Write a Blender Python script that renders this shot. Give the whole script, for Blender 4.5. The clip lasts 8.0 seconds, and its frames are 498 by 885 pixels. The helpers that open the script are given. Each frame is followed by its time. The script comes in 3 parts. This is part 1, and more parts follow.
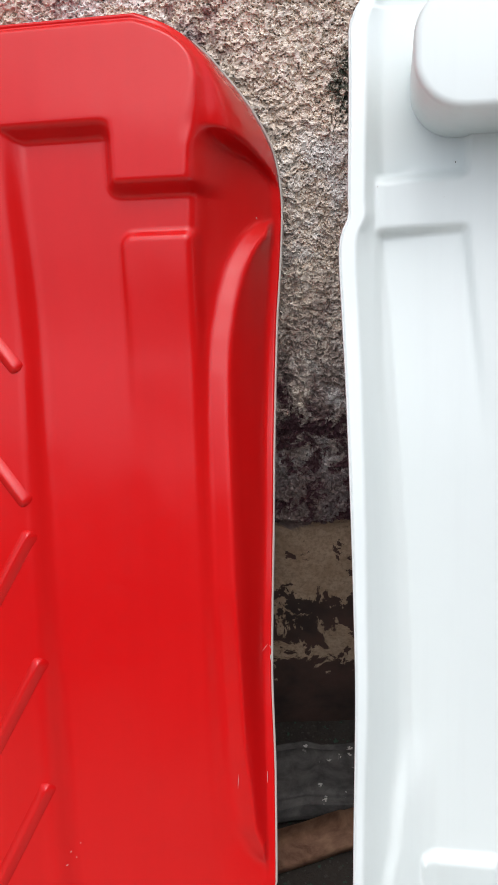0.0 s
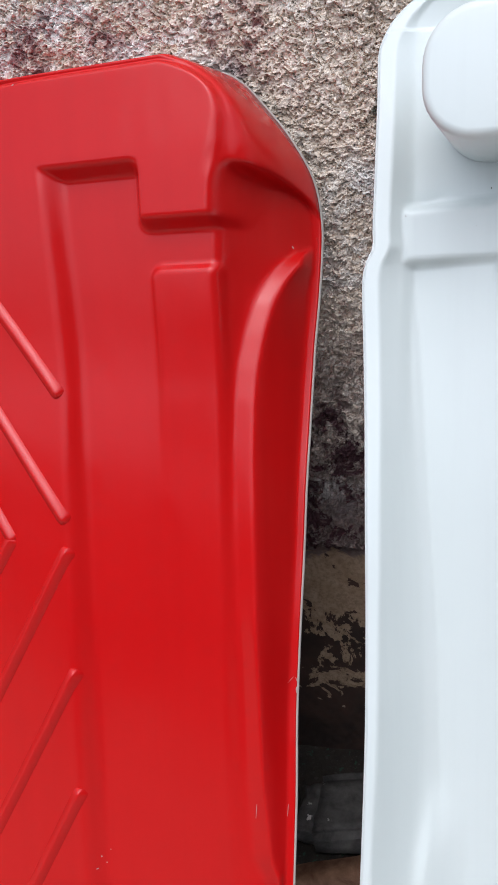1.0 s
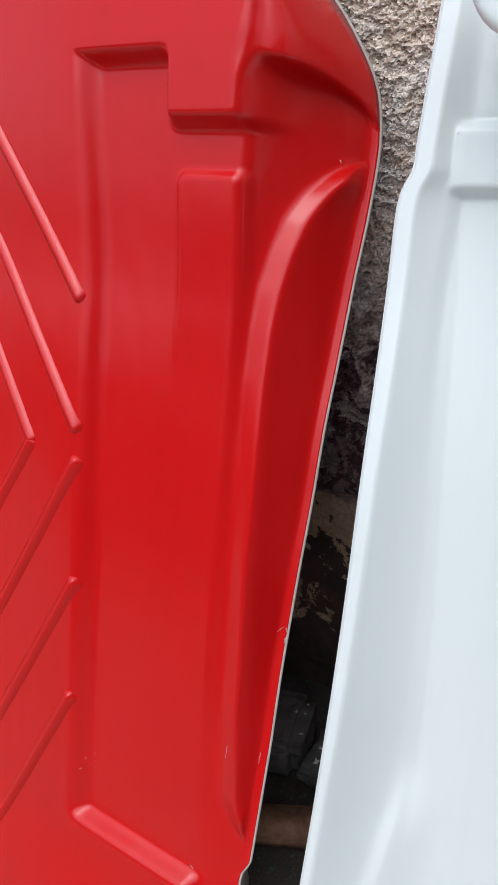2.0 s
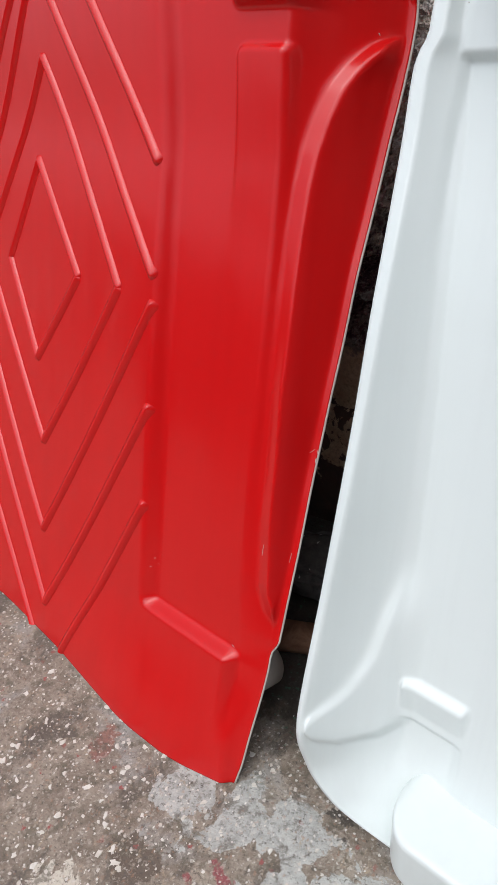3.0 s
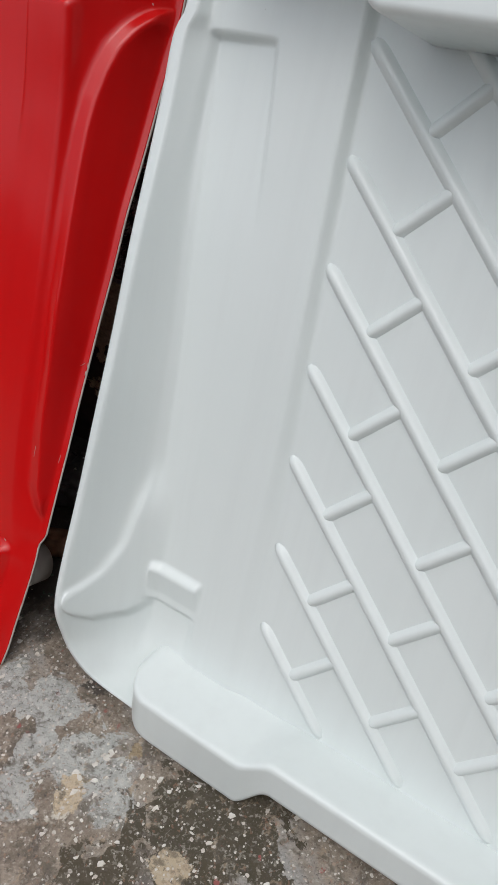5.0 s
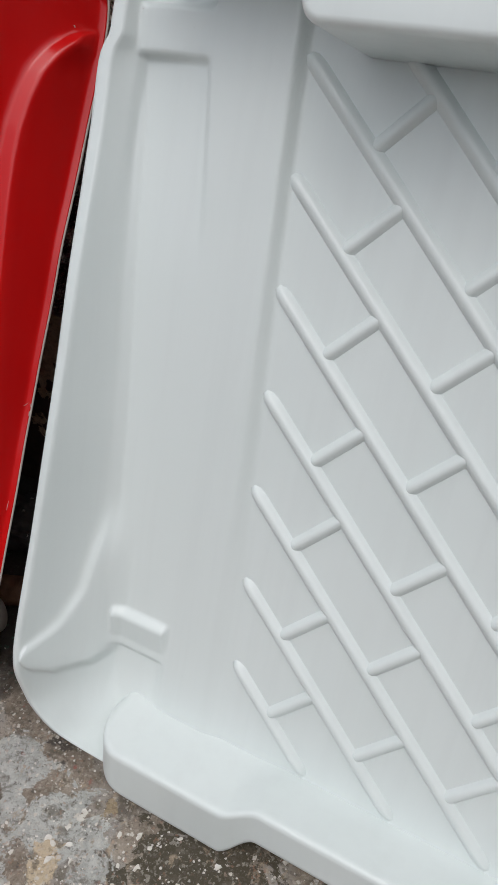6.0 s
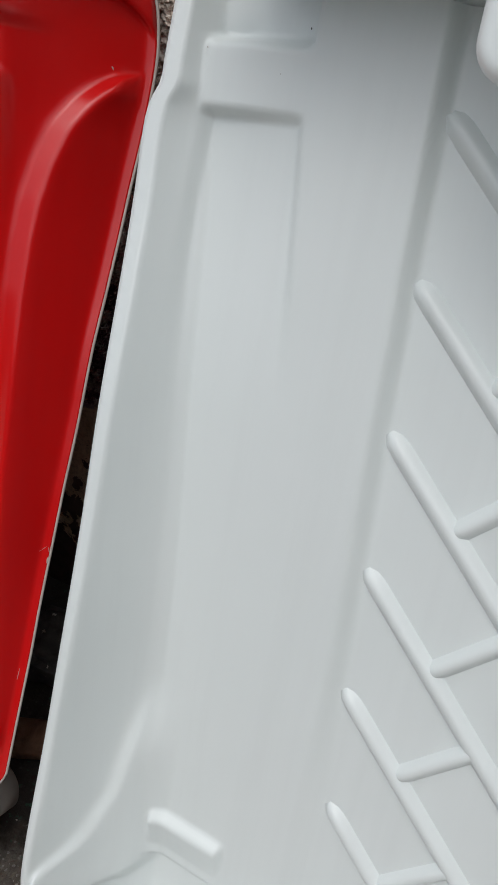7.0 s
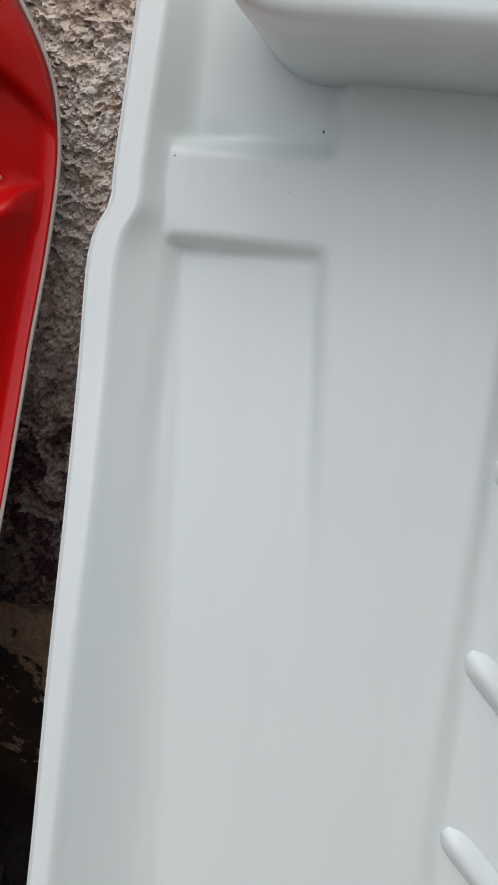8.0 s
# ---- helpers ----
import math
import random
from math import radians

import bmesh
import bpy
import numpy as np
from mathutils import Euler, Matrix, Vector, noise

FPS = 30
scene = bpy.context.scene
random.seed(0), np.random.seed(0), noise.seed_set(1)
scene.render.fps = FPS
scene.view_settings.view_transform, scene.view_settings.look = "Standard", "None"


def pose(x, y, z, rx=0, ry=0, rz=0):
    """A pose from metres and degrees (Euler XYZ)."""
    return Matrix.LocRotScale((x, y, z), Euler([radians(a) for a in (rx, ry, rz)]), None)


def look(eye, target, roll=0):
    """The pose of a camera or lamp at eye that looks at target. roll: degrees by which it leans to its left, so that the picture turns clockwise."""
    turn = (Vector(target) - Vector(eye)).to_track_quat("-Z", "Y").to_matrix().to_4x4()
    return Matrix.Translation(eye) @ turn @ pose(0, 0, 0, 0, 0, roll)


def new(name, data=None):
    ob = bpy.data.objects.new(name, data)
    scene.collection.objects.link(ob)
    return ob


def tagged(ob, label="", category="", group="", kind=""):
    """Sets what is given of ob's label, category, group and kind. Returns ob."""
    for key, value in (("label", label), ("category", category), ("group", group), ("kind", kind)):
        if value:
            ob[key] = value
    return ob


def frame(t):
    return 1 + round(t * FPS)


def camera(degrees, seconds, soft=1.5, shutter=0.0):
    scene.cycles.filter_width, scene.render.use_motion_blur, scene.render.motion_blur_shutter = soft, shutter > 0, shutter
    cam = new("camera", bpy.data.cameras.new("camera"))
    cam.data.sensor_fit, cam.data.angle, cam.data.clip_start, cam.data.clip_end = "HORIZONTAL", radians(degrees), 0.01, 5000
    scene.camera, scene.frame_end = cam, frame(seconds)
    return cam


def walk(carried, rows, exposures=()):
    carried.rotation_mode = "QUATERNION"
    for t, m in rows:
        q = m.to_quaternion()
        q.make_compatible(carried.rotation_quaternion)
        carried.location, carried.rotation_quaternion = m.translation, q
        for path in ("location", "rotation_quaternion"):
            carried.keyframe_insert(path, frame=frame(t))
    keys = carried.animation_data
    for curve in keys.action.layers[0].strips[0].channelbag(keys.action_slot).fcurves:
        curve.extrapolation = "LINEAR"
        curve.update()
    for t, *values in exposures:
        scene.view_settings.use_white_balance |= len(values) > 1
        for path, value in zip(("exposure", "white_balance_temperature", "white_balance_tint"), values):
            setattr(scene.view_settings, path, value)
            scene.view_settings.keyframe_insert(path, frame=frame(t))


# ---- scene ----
cam = camera(34.5, 8.0, soft=1.1)
PATH = [
    (0, (0.1086, 0.0795, 1.5096), (-0.0420, 1.8256, 0.5460), -5.24),
    (0.5, (0.2452, 0.0542, 1.5031), (-0.1973, 1.7687, 0.5732), -8.07),
    (1, (0.3173, 0.1314, 1.5234), (-0.2453, 1.8193, 0.6098), -9.43),
    (1.5, (0.3562, 0.2520, 1.4889), (-0.3245, 1.8922, 0.5688), -5.60),
    (2, (0.4771, 0.2916, 1.4780), (-0.4289, 1.7336, 0.4293), -8.24),
    (2.2, (0.5582, 0.2730, 1.4657), (-0.4464, 1.6130, 0.3725), -10.36),
    (3.3, (0.7612, 0.1025, 1.4621), (-0.3821, 1.2505, 0.2895), -10.54),
    (3.5, (0.7963, 0.0799, 1.4726), (-0.3222, 1.2272, 0.2757), -8.68),
    (4, (0.8586, -0.0207, 1.5097), (-0.1575, 1.2094, 0.3037), -4.89),
    (4.5, (0.8928, -0.0404, 1.4876), (0.0232, 1.2913, 0.2748), -0.20),
    (5, (0.9568, -0.0078, 1.4911), (0.2155, 1.3774, 0.2535), 1.12),
    (5.2, (0.9576, -0.0086, 1.4886), (0.2928, 1.4102, 0.2456), 2.09),
    (6.3, (0.8372, 0.1127, 1.4665), (0.2016, 1.5781, 0.2629), -0.54),
    (6.5, (0.7760, 0.2036, 1.4403), (0.0790, 1.6438, 0.2404), -1.71),
    (7, (0.6738, 0.3887, 1.4417), (-0.0292, 1.8334, 0.2507), -0.94),
    (7.5, (0.5237, 0.5027, 1.4310), (-0.0514, 2.0356, 0.2823), 1.71),
    (8, (0.3620, 0.6120, 1.4141), (0.1676, 2.2901, 0.3433), 3.22),
]
EXPOSURES = [(t, stops, kelvin, 10) for t, stops, kelvin in ((0.0, 0.38, 6250), (0.5, 0.24, 6050), (1.0, 0.22, 5950), (2.0, 0.20, 6000), (3.5, 0.12, 6250), (4.0, -0.01, 6250), (4.5, -0.12, 6300), (5.0, -0.22, 6350), (6.5, -0.28, 6350), (8.0, -0.27, 6350))]
walk(cam, [(t, look(eye, target, roll)) for t, eye, target, roll in PATH], EXPOSURES)


# ---- sky and sun: a bright overcast day ----
world = bpy.data.worlds.new("sky")
scene.world = world
world.use_nodes = True
wn = world.node_tree.nodes
sky = wn.new("ShaderNodeTexSky")
sky.sky_type = "NISHITA"
sky.sun_disc = False
sky.sun_elevation, sky.sun_rotation = radians(64), radians(174)
sky.air_density, sky.dust_density = 1.0, 4.0
hsv = wn.new("ShaderNodeHueSaturation")
hsv.inputs["Saturation"].default_value = 0.40
world.node_tree.links.new(sky.outputs[0], hsv.inputs["Color"])
world.node_tree.links.new(hsv.outputs[0], wn["Background"].inputs[0])
wn["Background"].inputs[1].default_value = 0.145
sun_data = bpy.data.lights.new("sun", "SUN")
sun_data.energy, sun_data.angle, sun_data.color = 0.95, radians(80), (1.0, 0.985, 0.96)
sun = new("sun", sun_data)
sun.matrix_world = look((0.3, -1.4, 5.2), (0, 0.9, 0.6))


# ---- materials ----
def mat(name, base, rough=0.5, metal=0.0, coat=0.0):
    m = bpy.data.materials.new(name)
    m.use_nodes = True
    b = m.node_tree.nodes["Principled BSDF"]
    b.inputs["Base Color"].default_value = (*base, 1)
    b.inputs["Roughness"].default_value = rough
    b.inputs["Metallic"].default_value = metal
    b.inputs["Coat Weight"].default_value = coat
    return m, m.node_tree.nodes, m.node_tree.links, b


def coords(n, l, scale=(1, 1, 1)):
    c = n.new("ShaderNodeTexCoord")
    mp = n.new("ShaderNodeMapping")
    mp.inputs["Scale"].default_value = scale
    l.new(c.outputs["Object"], mp.inputs[0])
    return mp.outputs[0]


def noise_tex(n, l, vec, scale, detail=5.0, rough=0.6, warp=0.0):
    t = n.new("ShaderNodeTexNoise")
    t.inputs["Scale"].default_value = scale
    t.inputs["Detail"].default_value = detail
    t.inputs["Roughness"].default_value = rough
    t.inputs["Distortion"].default_value = warp
    l.new(vec, t.inputs["Vector"])
    return t.outputs[0]


def ramp(n, l, fac, lo, hi, a=0.0, b=1.0):
    r = n.new("ShaderNodeMapRange")
    r.inputs[1].default_value, r.inputs[2].default_value = lo, hi
    r.inputs[3].default_value, r.inputs[4].default_value = a, b
    l.new(fac, r.inputs[0])
    return r.outputs[0]


def mix(n, l, fac, a, b):
    m = n.new("ShaderNodeMix")
    m.data_type = "RGBA"
    for v, k in ((fac, 0), (a, 6), (b, 7)):
        if isinstance(v, tuple):
            m.inputs[k].default_value = (*v, 1)
        elif isinstance(v, float):
            m.inputs[k].default_value = v
        else:
            l.new(v, m.inputs[k])
    return m.outputs[2]


def math_node(n, l, op, a, b=None):
    m = n.new("ShaderNodeMath")
    m.operation = op
    for v, k in ((a, 0), (b, 1)):
        if v is None:
            continue
        if isinstance(v, (int, float)):
            m.inputs[k].default_value = v
        else:
            l.new(v, m.inputs[k])
    return m.outputs[0]


def bump(n, l, b, height, strength, dist):
    p = n.new("ShaderNodeBump")
    p.inputs["Strength"].default_value, p.inputs["Distance"].default_value = strength, dist
    l.new(height, p.inputs["Height"])
    l.new(p.outputs[0], b.inputs["Normal"])


def gelcoat(name, base, pale, rough, wave, spec):
    """Glossy moulded gel coat with faint mottling, waviness and a little dust."""
    m, n, l, b = mat(name, base, rough)
    b.inputs["Specular IOR Level"].default_value = spec
    v = coords(n, l)
    big = noise_tex(n, l, v, 3.5, 3.0)
    fine = noise_tex(n, l, v, 45.0, 5.0)
    col = mix(n, l, ramp(n, l, big, 0.35, 0.75), base, pale)
    streak = noise_tex(n, l, coords(n, l, (1.0, 1.0, 0.04)), 26.0, 4.0, 0.6)
    col = mix(n, l, ramp(n, l, streak, 0.45, 0.75, 0.0, 0.5), col, tuple(0.93 * k for k in base))
    l.new(col, b.inputs["Base Color"])
    l.new(ramp(n, l, fine, 0.3, 0.7, rough - 0.025, rough + 0.05), b.inputs["Roughness"])
    bump(n, l, b, noise_tex(n, l, coords(n, l, (1.0, 1.0, 0.40)), 9.0, 2.0), wave, 0.014)
    return m


RED = gelcoat("red_gelcoat", (0.575, 0.0040, 0.0044), (0.595, 0.0060, 0.0060), 0.20, 0.24, 0.50)
WHITE = gelcoat("white_gelcoat", (0.745, 0.795, 0.785), (0.725, 0.780, 0.768), 0.30, 0.08, 0.55)
RAW = gelcoat("raw_fibreglass_edge", (0.46, 0.43, 0.39), (0.36, 0.33, 0.30), 0.6, 0.4, 0.5)
BOSS = gelcoat("dirty_fibreglass", (0.48, 0.46, 0.43), (0.36, 0.34, 0.31), 0.65, 0.4, 0.4)


def plaster_material():
    m, n, l, b = mat("rough_plaster", (0.4, 0.33, 0.28), 0.9)
    v = coords(n, l)
    sep = n.new("ShaderNodeSeparateXYZ")
    l.new(v, sep.inputs[0])
    x, z = sep.outputs[0], sep.outputs[2]
    big = noise_tex(n, l, v, 6.0, 6.0, 0.6, 0.4)
    mid = noise_tex(n, l, v, 22.0, 6.0, 0.65, 0.6)
    fine = noise_tex(n, l, v, 130.0, 5.0, 0.7)
    flat = noise_tex(n, l, coords(n, l, (2.3, 1.0, 1.1)), 3.1, 6.0, 0.65)
    col = mix(n, l, ramp(n, l, mid, 0.35, 0.65), (0.64, 0.530, 0.430), (0.85, 0.755, 0.650))
    col = mix(n, l, ramp(n, l, fine, 0.45, 0.75), col, (0.76, 0.70, 0.63))
    crumb = n.new("ShaderNodeTexVoronoi")
    crumb.inputs["Scale"].default_value = 95.0
    warp = n.new("ShaderNodeVectorMath")
    warp.operation = "MULTIPLY_ADD"
    wn3 = n.new("ShaderNodeTexNoise")
    wn3.inputs["Scale"].default_value = 50.0
    l.new(v, wn3.inputs["Vector"])
    l.new(wn3.outputs["Color"], warp.inputs[0])
    warp.inputs[1].default_value = (0.03, 0.03, 0.03)
    l.new(v, warp.inputs[2])
    l.new(warp.outputs[0], crumb.inputs["Vector"])
    tone = n.new("ShaderNodeSeparateColor")
    l.new(crumb.outputs["Color"], tone.inputs[0])
    col = mix(n, l, ramp(n, l, tone.outputs[0], 0.60, 0.95, 0.0, 0.45), col, (0.86, 0.81, 0.75))
    col = mix(n, l, ramp(n, l, tone.outputs[1], 0.70, 0.95, 0.0, 0.40), col, (0.36, 0.25, 0.20))
    # whitewash remains
    white = math_node(n, l, "MULTIPLY", ramp(n, l, math_node(n, l, "ADD", big, ramp(n, l, x, -0.12, -0.30, 0.0, 0.07)), 0.50, 0.60), ramp(n, l, mid, 0.42, 0.55))
    col = mix(n, l, white, col, (0.80, 0.775, 0.745))
    # old maroon paint, in blotches high up
    high = ramp(n, l, math_node(n, l, "ADD", z, math_node(n, l, "MULTIPLY", big, 0.5)), 1.60, 1.74)
    maroon = math_node(n, l, "MULTIPLY", high, math_node(n, l, "MULTIPLY", ramp(n, l, flat, 0.55, 0.62, 0.0, 0.85), ramp(n, l, mid, 0.45, 0.55)))
    col = mix(n, l, maroon, col, (0.19, 0.055, 0.06))
    # dark purplish damp band above the smooth dado
    zz = math_node(n, l, "ADD", z, math_node(n, l, "MULTIPLY", math_node(n, l, "SUBTRACT", big, 0.5), 0.45))
    band = math_node(n, l, "MULTIPLY", ramp(n, l, zz, 1.06, 0.84), ramp(n, l, mid, 0.60, 0.47, 0.22, 1.0))
    band = math_node(n, l, "MAXIMUM", band, ramp(n, l, zz, 0.84, 0.72, 0.0, 0.80))
    col = mix(n, l, band, col, (0.076, 0.033, 0.042))
    col = mix(n, l, math_node(n, l, "MULTIPLY", ramp(n, l, tone.outputs[2], 0.72, 0.92, 0.0, 0.45), ramp(n, l, fine, 0.40, 0.55)), col, (0.42, 0.32, 0.28))
    # smooth cream dado with peeled dark patches and a ragged dark foot
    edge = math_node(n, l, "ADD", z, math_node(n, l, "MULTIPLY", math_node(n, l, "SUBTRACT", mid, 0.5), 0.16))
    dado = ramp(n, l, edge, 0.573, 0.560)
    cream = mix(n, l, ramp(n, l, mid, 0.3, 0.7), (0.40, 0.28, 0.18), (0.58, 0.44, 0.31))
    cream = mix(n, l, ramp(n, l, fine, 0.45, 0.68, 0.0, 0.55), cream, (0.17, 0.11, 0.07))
    dark_dado = math_node(n, l, "MAXIMUM", ramp(n, l, math_node(n, l, "SUBTRACT", noise_tex(n, l, coords(n, l, (1.25, 1.0, 0.9)), 13.0, 9.0, 0.66, 0.3), math_node(n, l, "MULTIPLY", math_node(n, l, "ABSOLUTE", math_node(n, l, "SUBTRACT", z, 0.33)), 0.8)), 0.452, 0.459), ramp(n, l, math_node(n, l, "ADD", zz, math_node(n, l, "MULTIPLY", math_node(n, l, "SUBTRACT", mid, 0.5), 0.6)), 0.265, 0.245))
    cream = mix(n, l, dark_dado, cream, mix(n, l, ramp(n, l, big, 0.4, 0.6), (0.050, 0.034, 0.030), (0.095, 0.055, 0.045)))
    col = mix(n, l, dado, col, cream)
    # moss
    d = n.new("ShaderNodeVectorMath")
    d.operation = "DISTANCE"
    mp = coords(n, l, (1.0, 0.0, 0.30))
    l.new(mp, d.inputs[0])
    d.inputs[1].default_value = (0.188, 0.0, 0.414)
    moss = ramp(n, l, math_node(n, l, "ADD", d.outputs["Value"], math_node(n, l, "MULTIPLY", mid, 0.09)), 0.066, 0.058)
    col = mix(n, l, math_node(n, l, "MULTIPLY", moss, ramp(n, l, fine, 0.40, 0.52)), col, (0.055, 0.065, 0.045))
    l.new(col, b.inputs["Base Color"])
    vo = n.new("ShaderNodeTexVoronoi")
    vo.inputs["Scale"].default_value = 170.0
    l.new(v, vo.inputs["Vector"])
    rough_h = math_node(n, l, "MULTIPLY", math_node(n, l, "SUBTRACT", 1.0, vo.outputs["Distance"]), ramp(n, l, dado, 0.0, 1.0, 1.0, 0.1))
    bump(n, l, b, math_node(n, l, "ADD", rough_h, fine), 0.35, 0.0025)
    return m


def floor_material():
    m, n, l, b = mat("stained_concrete", (0.2, 0.18, 0.16), 0.8)
    v = coords(n, l)
    big = noise_tex(n, l, v, 4.0, 7.0, 0.62, 0.5)
    mid = noise_tex(n, l, v, 16.0, 7.0, 0.65, 0.6)
    fine = noise_tex(n, l, v, 90.0, 6.0, 0.7)
    other = noise_tex(n, l, coords(n, l, (1.3, 0.8, 1)), 7.3, 7.0, 0.65, 0.3)
    col = mix(n, l, ramp(n, l, mid, 0.32, 0.68), (0.15, 0.118, 0.088), (0.36, 0.305, 0.245))
    col = mix(n, l, ramp(n, l, big, 0.52, 0.62), col, (0.33, 0.32, 0.30))
    col = mix(n, l, math_node(n, l, "MULTIPLY", ramp(n, l, other, 0.53, 0.60), 0.7), col, (0.085, 0.07, 0.058))
    rag = noise_tex(n, l, v, 13.0, 10.0, 0.62, 0.5)
    film = mix(n, l, ramp(n, l, noise_tex(n, l, v, 34.0, 8.0, 0.7, 0.3), 0.36, 0.62), (0.34, 0.342, 0.32), (0.50, 0.505, 0.475))
    beige = (0.60, 0.56, 0.475)
    grey = film
    # spilled paint, cement, stains, dark patches and a painted shadow: x, y, radius, colour
    spots = ((-0.09, 0.625, 0.075, grey), (0.02, 0.645, 0.07, grey), (0.13, 0.67, 0.075, grey), (0.15, 0.58, 0.06, grey), (0.29, 0.60, 0.085, grey),
             (0.19, 0.47, 0.06, grey), (0.37, 0.55, 0.05, grey), (-0.175, 0.325, 0.070, beige), (0.026, 0.268, 0.060, beige), (0.30, 0.50, 0.025, beige), (0.296, 0.520, 0.036, (0.52, 0.42, 0.29)), 
             # the spot at 0.56, 0.60 puts the shade beneath the sill into the colour
             (0.048, 0.548, 0.013, (0.27, 0.075, 0.08)), (0.072, 0.532, 0.012, (0.27, 0.075, 0.08)), (0.01, 0.50, 0.009, (0.28, 0.09, 0.09)), (-0.32, 0.60, 0.035, (0.26, 0.13, 0.105)), (0.19, 0.77, 0.05, (0.07, 0.06, 0.05)), (0.56, 0.60, 0.14, (0.060, 0.050, 0.030)), (0.46, 0.42, 0.09, (0.068, 0.055, 0.033)), (0.62, 0.44, 0.13, (0.072, 0.058, 0.035)), (0.40, 0.27, 0.09, (0.095, 0.072, 0.046)), (0.345, 0.665, 0.022, (0.30, 0.23, 0.14)), (-0.10, 0.47, 0.05, (0.13, 0.10, 0.075)), (0.522, 0.511, 0.034, (0.48, 0.39, 0.27)))
    for x, y, r, c in spots:
        d = n.new("ShaderNodeVectorMath")
        d.operation = "DISTANCE"
        l.new(coords(n, l, (1, 1, 0)), d.inputs[0])
        d.inputs[1].default_value = (x, y, 0)
        near = math_node(n, l, "SUBTRACT", d.outputs["Value"], math_node(n, l, "MULTIPLY", math_node(n, l, "SUBTRACT", rag, 0.5), 2.6 * r + 0.10))
        solid = 0.85 if c == beige else 0.55
        f = math_node(n, l, "MULTIPLY", ramp(n, l, near, r, r - 0.005), ramp(n, l, fine, 0.34, 0.44, solid, 0.97))
        col = mix(n, l, f, col, c)
    col = mix(n, l, math_node(n, l, "MULTIPLY", ramp(n, l, fine, 0.56, 0.65), 0.50), col, (0.46, 0.42, 0.36))
    col = mix(n, l, math_node(n, l, "MULTIPLY", ramp(n, l, fine, 0.44, 0.36), 0.75), col, (0.075, 0.062, 0.052))
    # dirt in blotches of a few centimetres
    blot = noise_tex(n, l, coords(n, l, (1.0, 1.25, 1)), 19.0, 9.0, 0.7, 0.25)
    col = mix(n, l, math_node(n, l, "MULTIPLY", ramp(n, l, blot, 0.53, 0.61), 0.7), col, (0.115, 0.098, 0.072))
    col = mix(n, l, math_node(n, l, "MULTIPLY", ramp(n, l, noise_tex(n, l, coords(n, l, (1.2, 0.9, 1)), 31.0, 8.0, 0.7, 0.5), 0.58, 0.66), 0.7), col, (0.40, 0.31, 0.22))
    # worn aggregate and flecks of paint
    for scale, size, tone, part_of in ((70.0, 0.26, (0.56, 0.52, 0.46), 0.74), (120.0, 0.30, (0.62, 0.59, 0.54), 0.78), (45.0, 0.22, (0.30, 0.09, 0.08), 0.92)):
        vo = n.new("ShaderNodeTexVoronoi")
        vo.inputs["Scale"].default_value = scale
        l.new(v, vo.inputs["Vector"])
        sp = n.new("ShaderNodeSeparateColor")
        l.new(vo.outputs["Color"], sp.inputs[0])
        near = math_node(n, l, "ADD", vo.outputs["Distance"], math_node(n, l, "MULTIPLY", math_node(n, l, "SUBTRACT", fine, 0.5), 1.3))
        f = math_node(n, l, "MULTIPLY", ramp(n, l, near, size, size - 0.06), ramp(n, l, sp.outputs[0], part_of, part_of + 0.05))
        col = mix(n, l, f, col, tone)
    # grit: single grains lighter, darker or rusty
    grain = n.new("ShaderNodeTexVoronoi")
    grain.inputs["Scale"].default_value = 210.0
    bend = n.new("ShaderNodeVectorMath")
    bend.operation = "MULTIPLY_ADD"
    wob = n.new("ShaderNodeTexNoise")
    wob.inputs["Scale"].default_value = 120.0
    l.new(v, wob.inputs["Vector"])
    l.new(wob.outputs["Color"], bend.inputs[0])
    bend.inputs[1].default_value = (0.012, 0.012, 0.012)
    l.new(v, bend.inputs[2])
    l.new(bend.outputs[0], grain.inputs["Vector"])
    gs = n.new("ShaderNodeSeparateColor")
    l.new(grain.outputs["Color"], gs.inputs[0])
    col = mix(n, l, ramp(n, l, gs.outputs[0], 0.20, 0.05, 0.0, 0.32), col, (0.085, 0.068, 0.050))
    col = mix(n, l, ramp(n, l, gs.outputs[0], 0.86, 0.98, 0.0, 0.30), col, (0.62, 0.58, 0.51))
    col = mix(n, l, ramp(n, l, gs.outputs[1], 0.95, 0.99, 0.0, 0.35), col, (0.36, 0.19, 0.12))
    # dark earth along the wall, blackened further to paint in shade behind the panels
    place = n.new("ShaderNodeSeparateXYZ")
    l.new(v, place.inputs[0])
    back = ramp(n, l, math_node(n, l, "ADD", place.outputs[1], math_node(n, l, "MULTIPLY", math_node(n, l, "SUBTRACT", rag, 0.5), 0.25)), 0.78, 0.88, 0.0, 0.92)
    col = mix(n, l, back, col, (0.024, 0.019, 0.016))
    # green specks in the darkened strip
    green = math_node(n, l, "MULTIPLY", back, ramp(n, l, noise_tex(n, l, v, 55.0, 4.0, 0.6), 0.62, 0.65))
    col = mix(n, l, green, col, (0.045, 0.10, 0.065))
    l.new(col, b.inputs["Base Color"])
    l.new(ramp(n, l, mid, 0.3, 0.7, 0.6, 0.9), b.inputs["Roughness"])
    bump(n, l, b, math_node(n, l, "ADD", fine, mid), 0.6, 0.006)
    return m


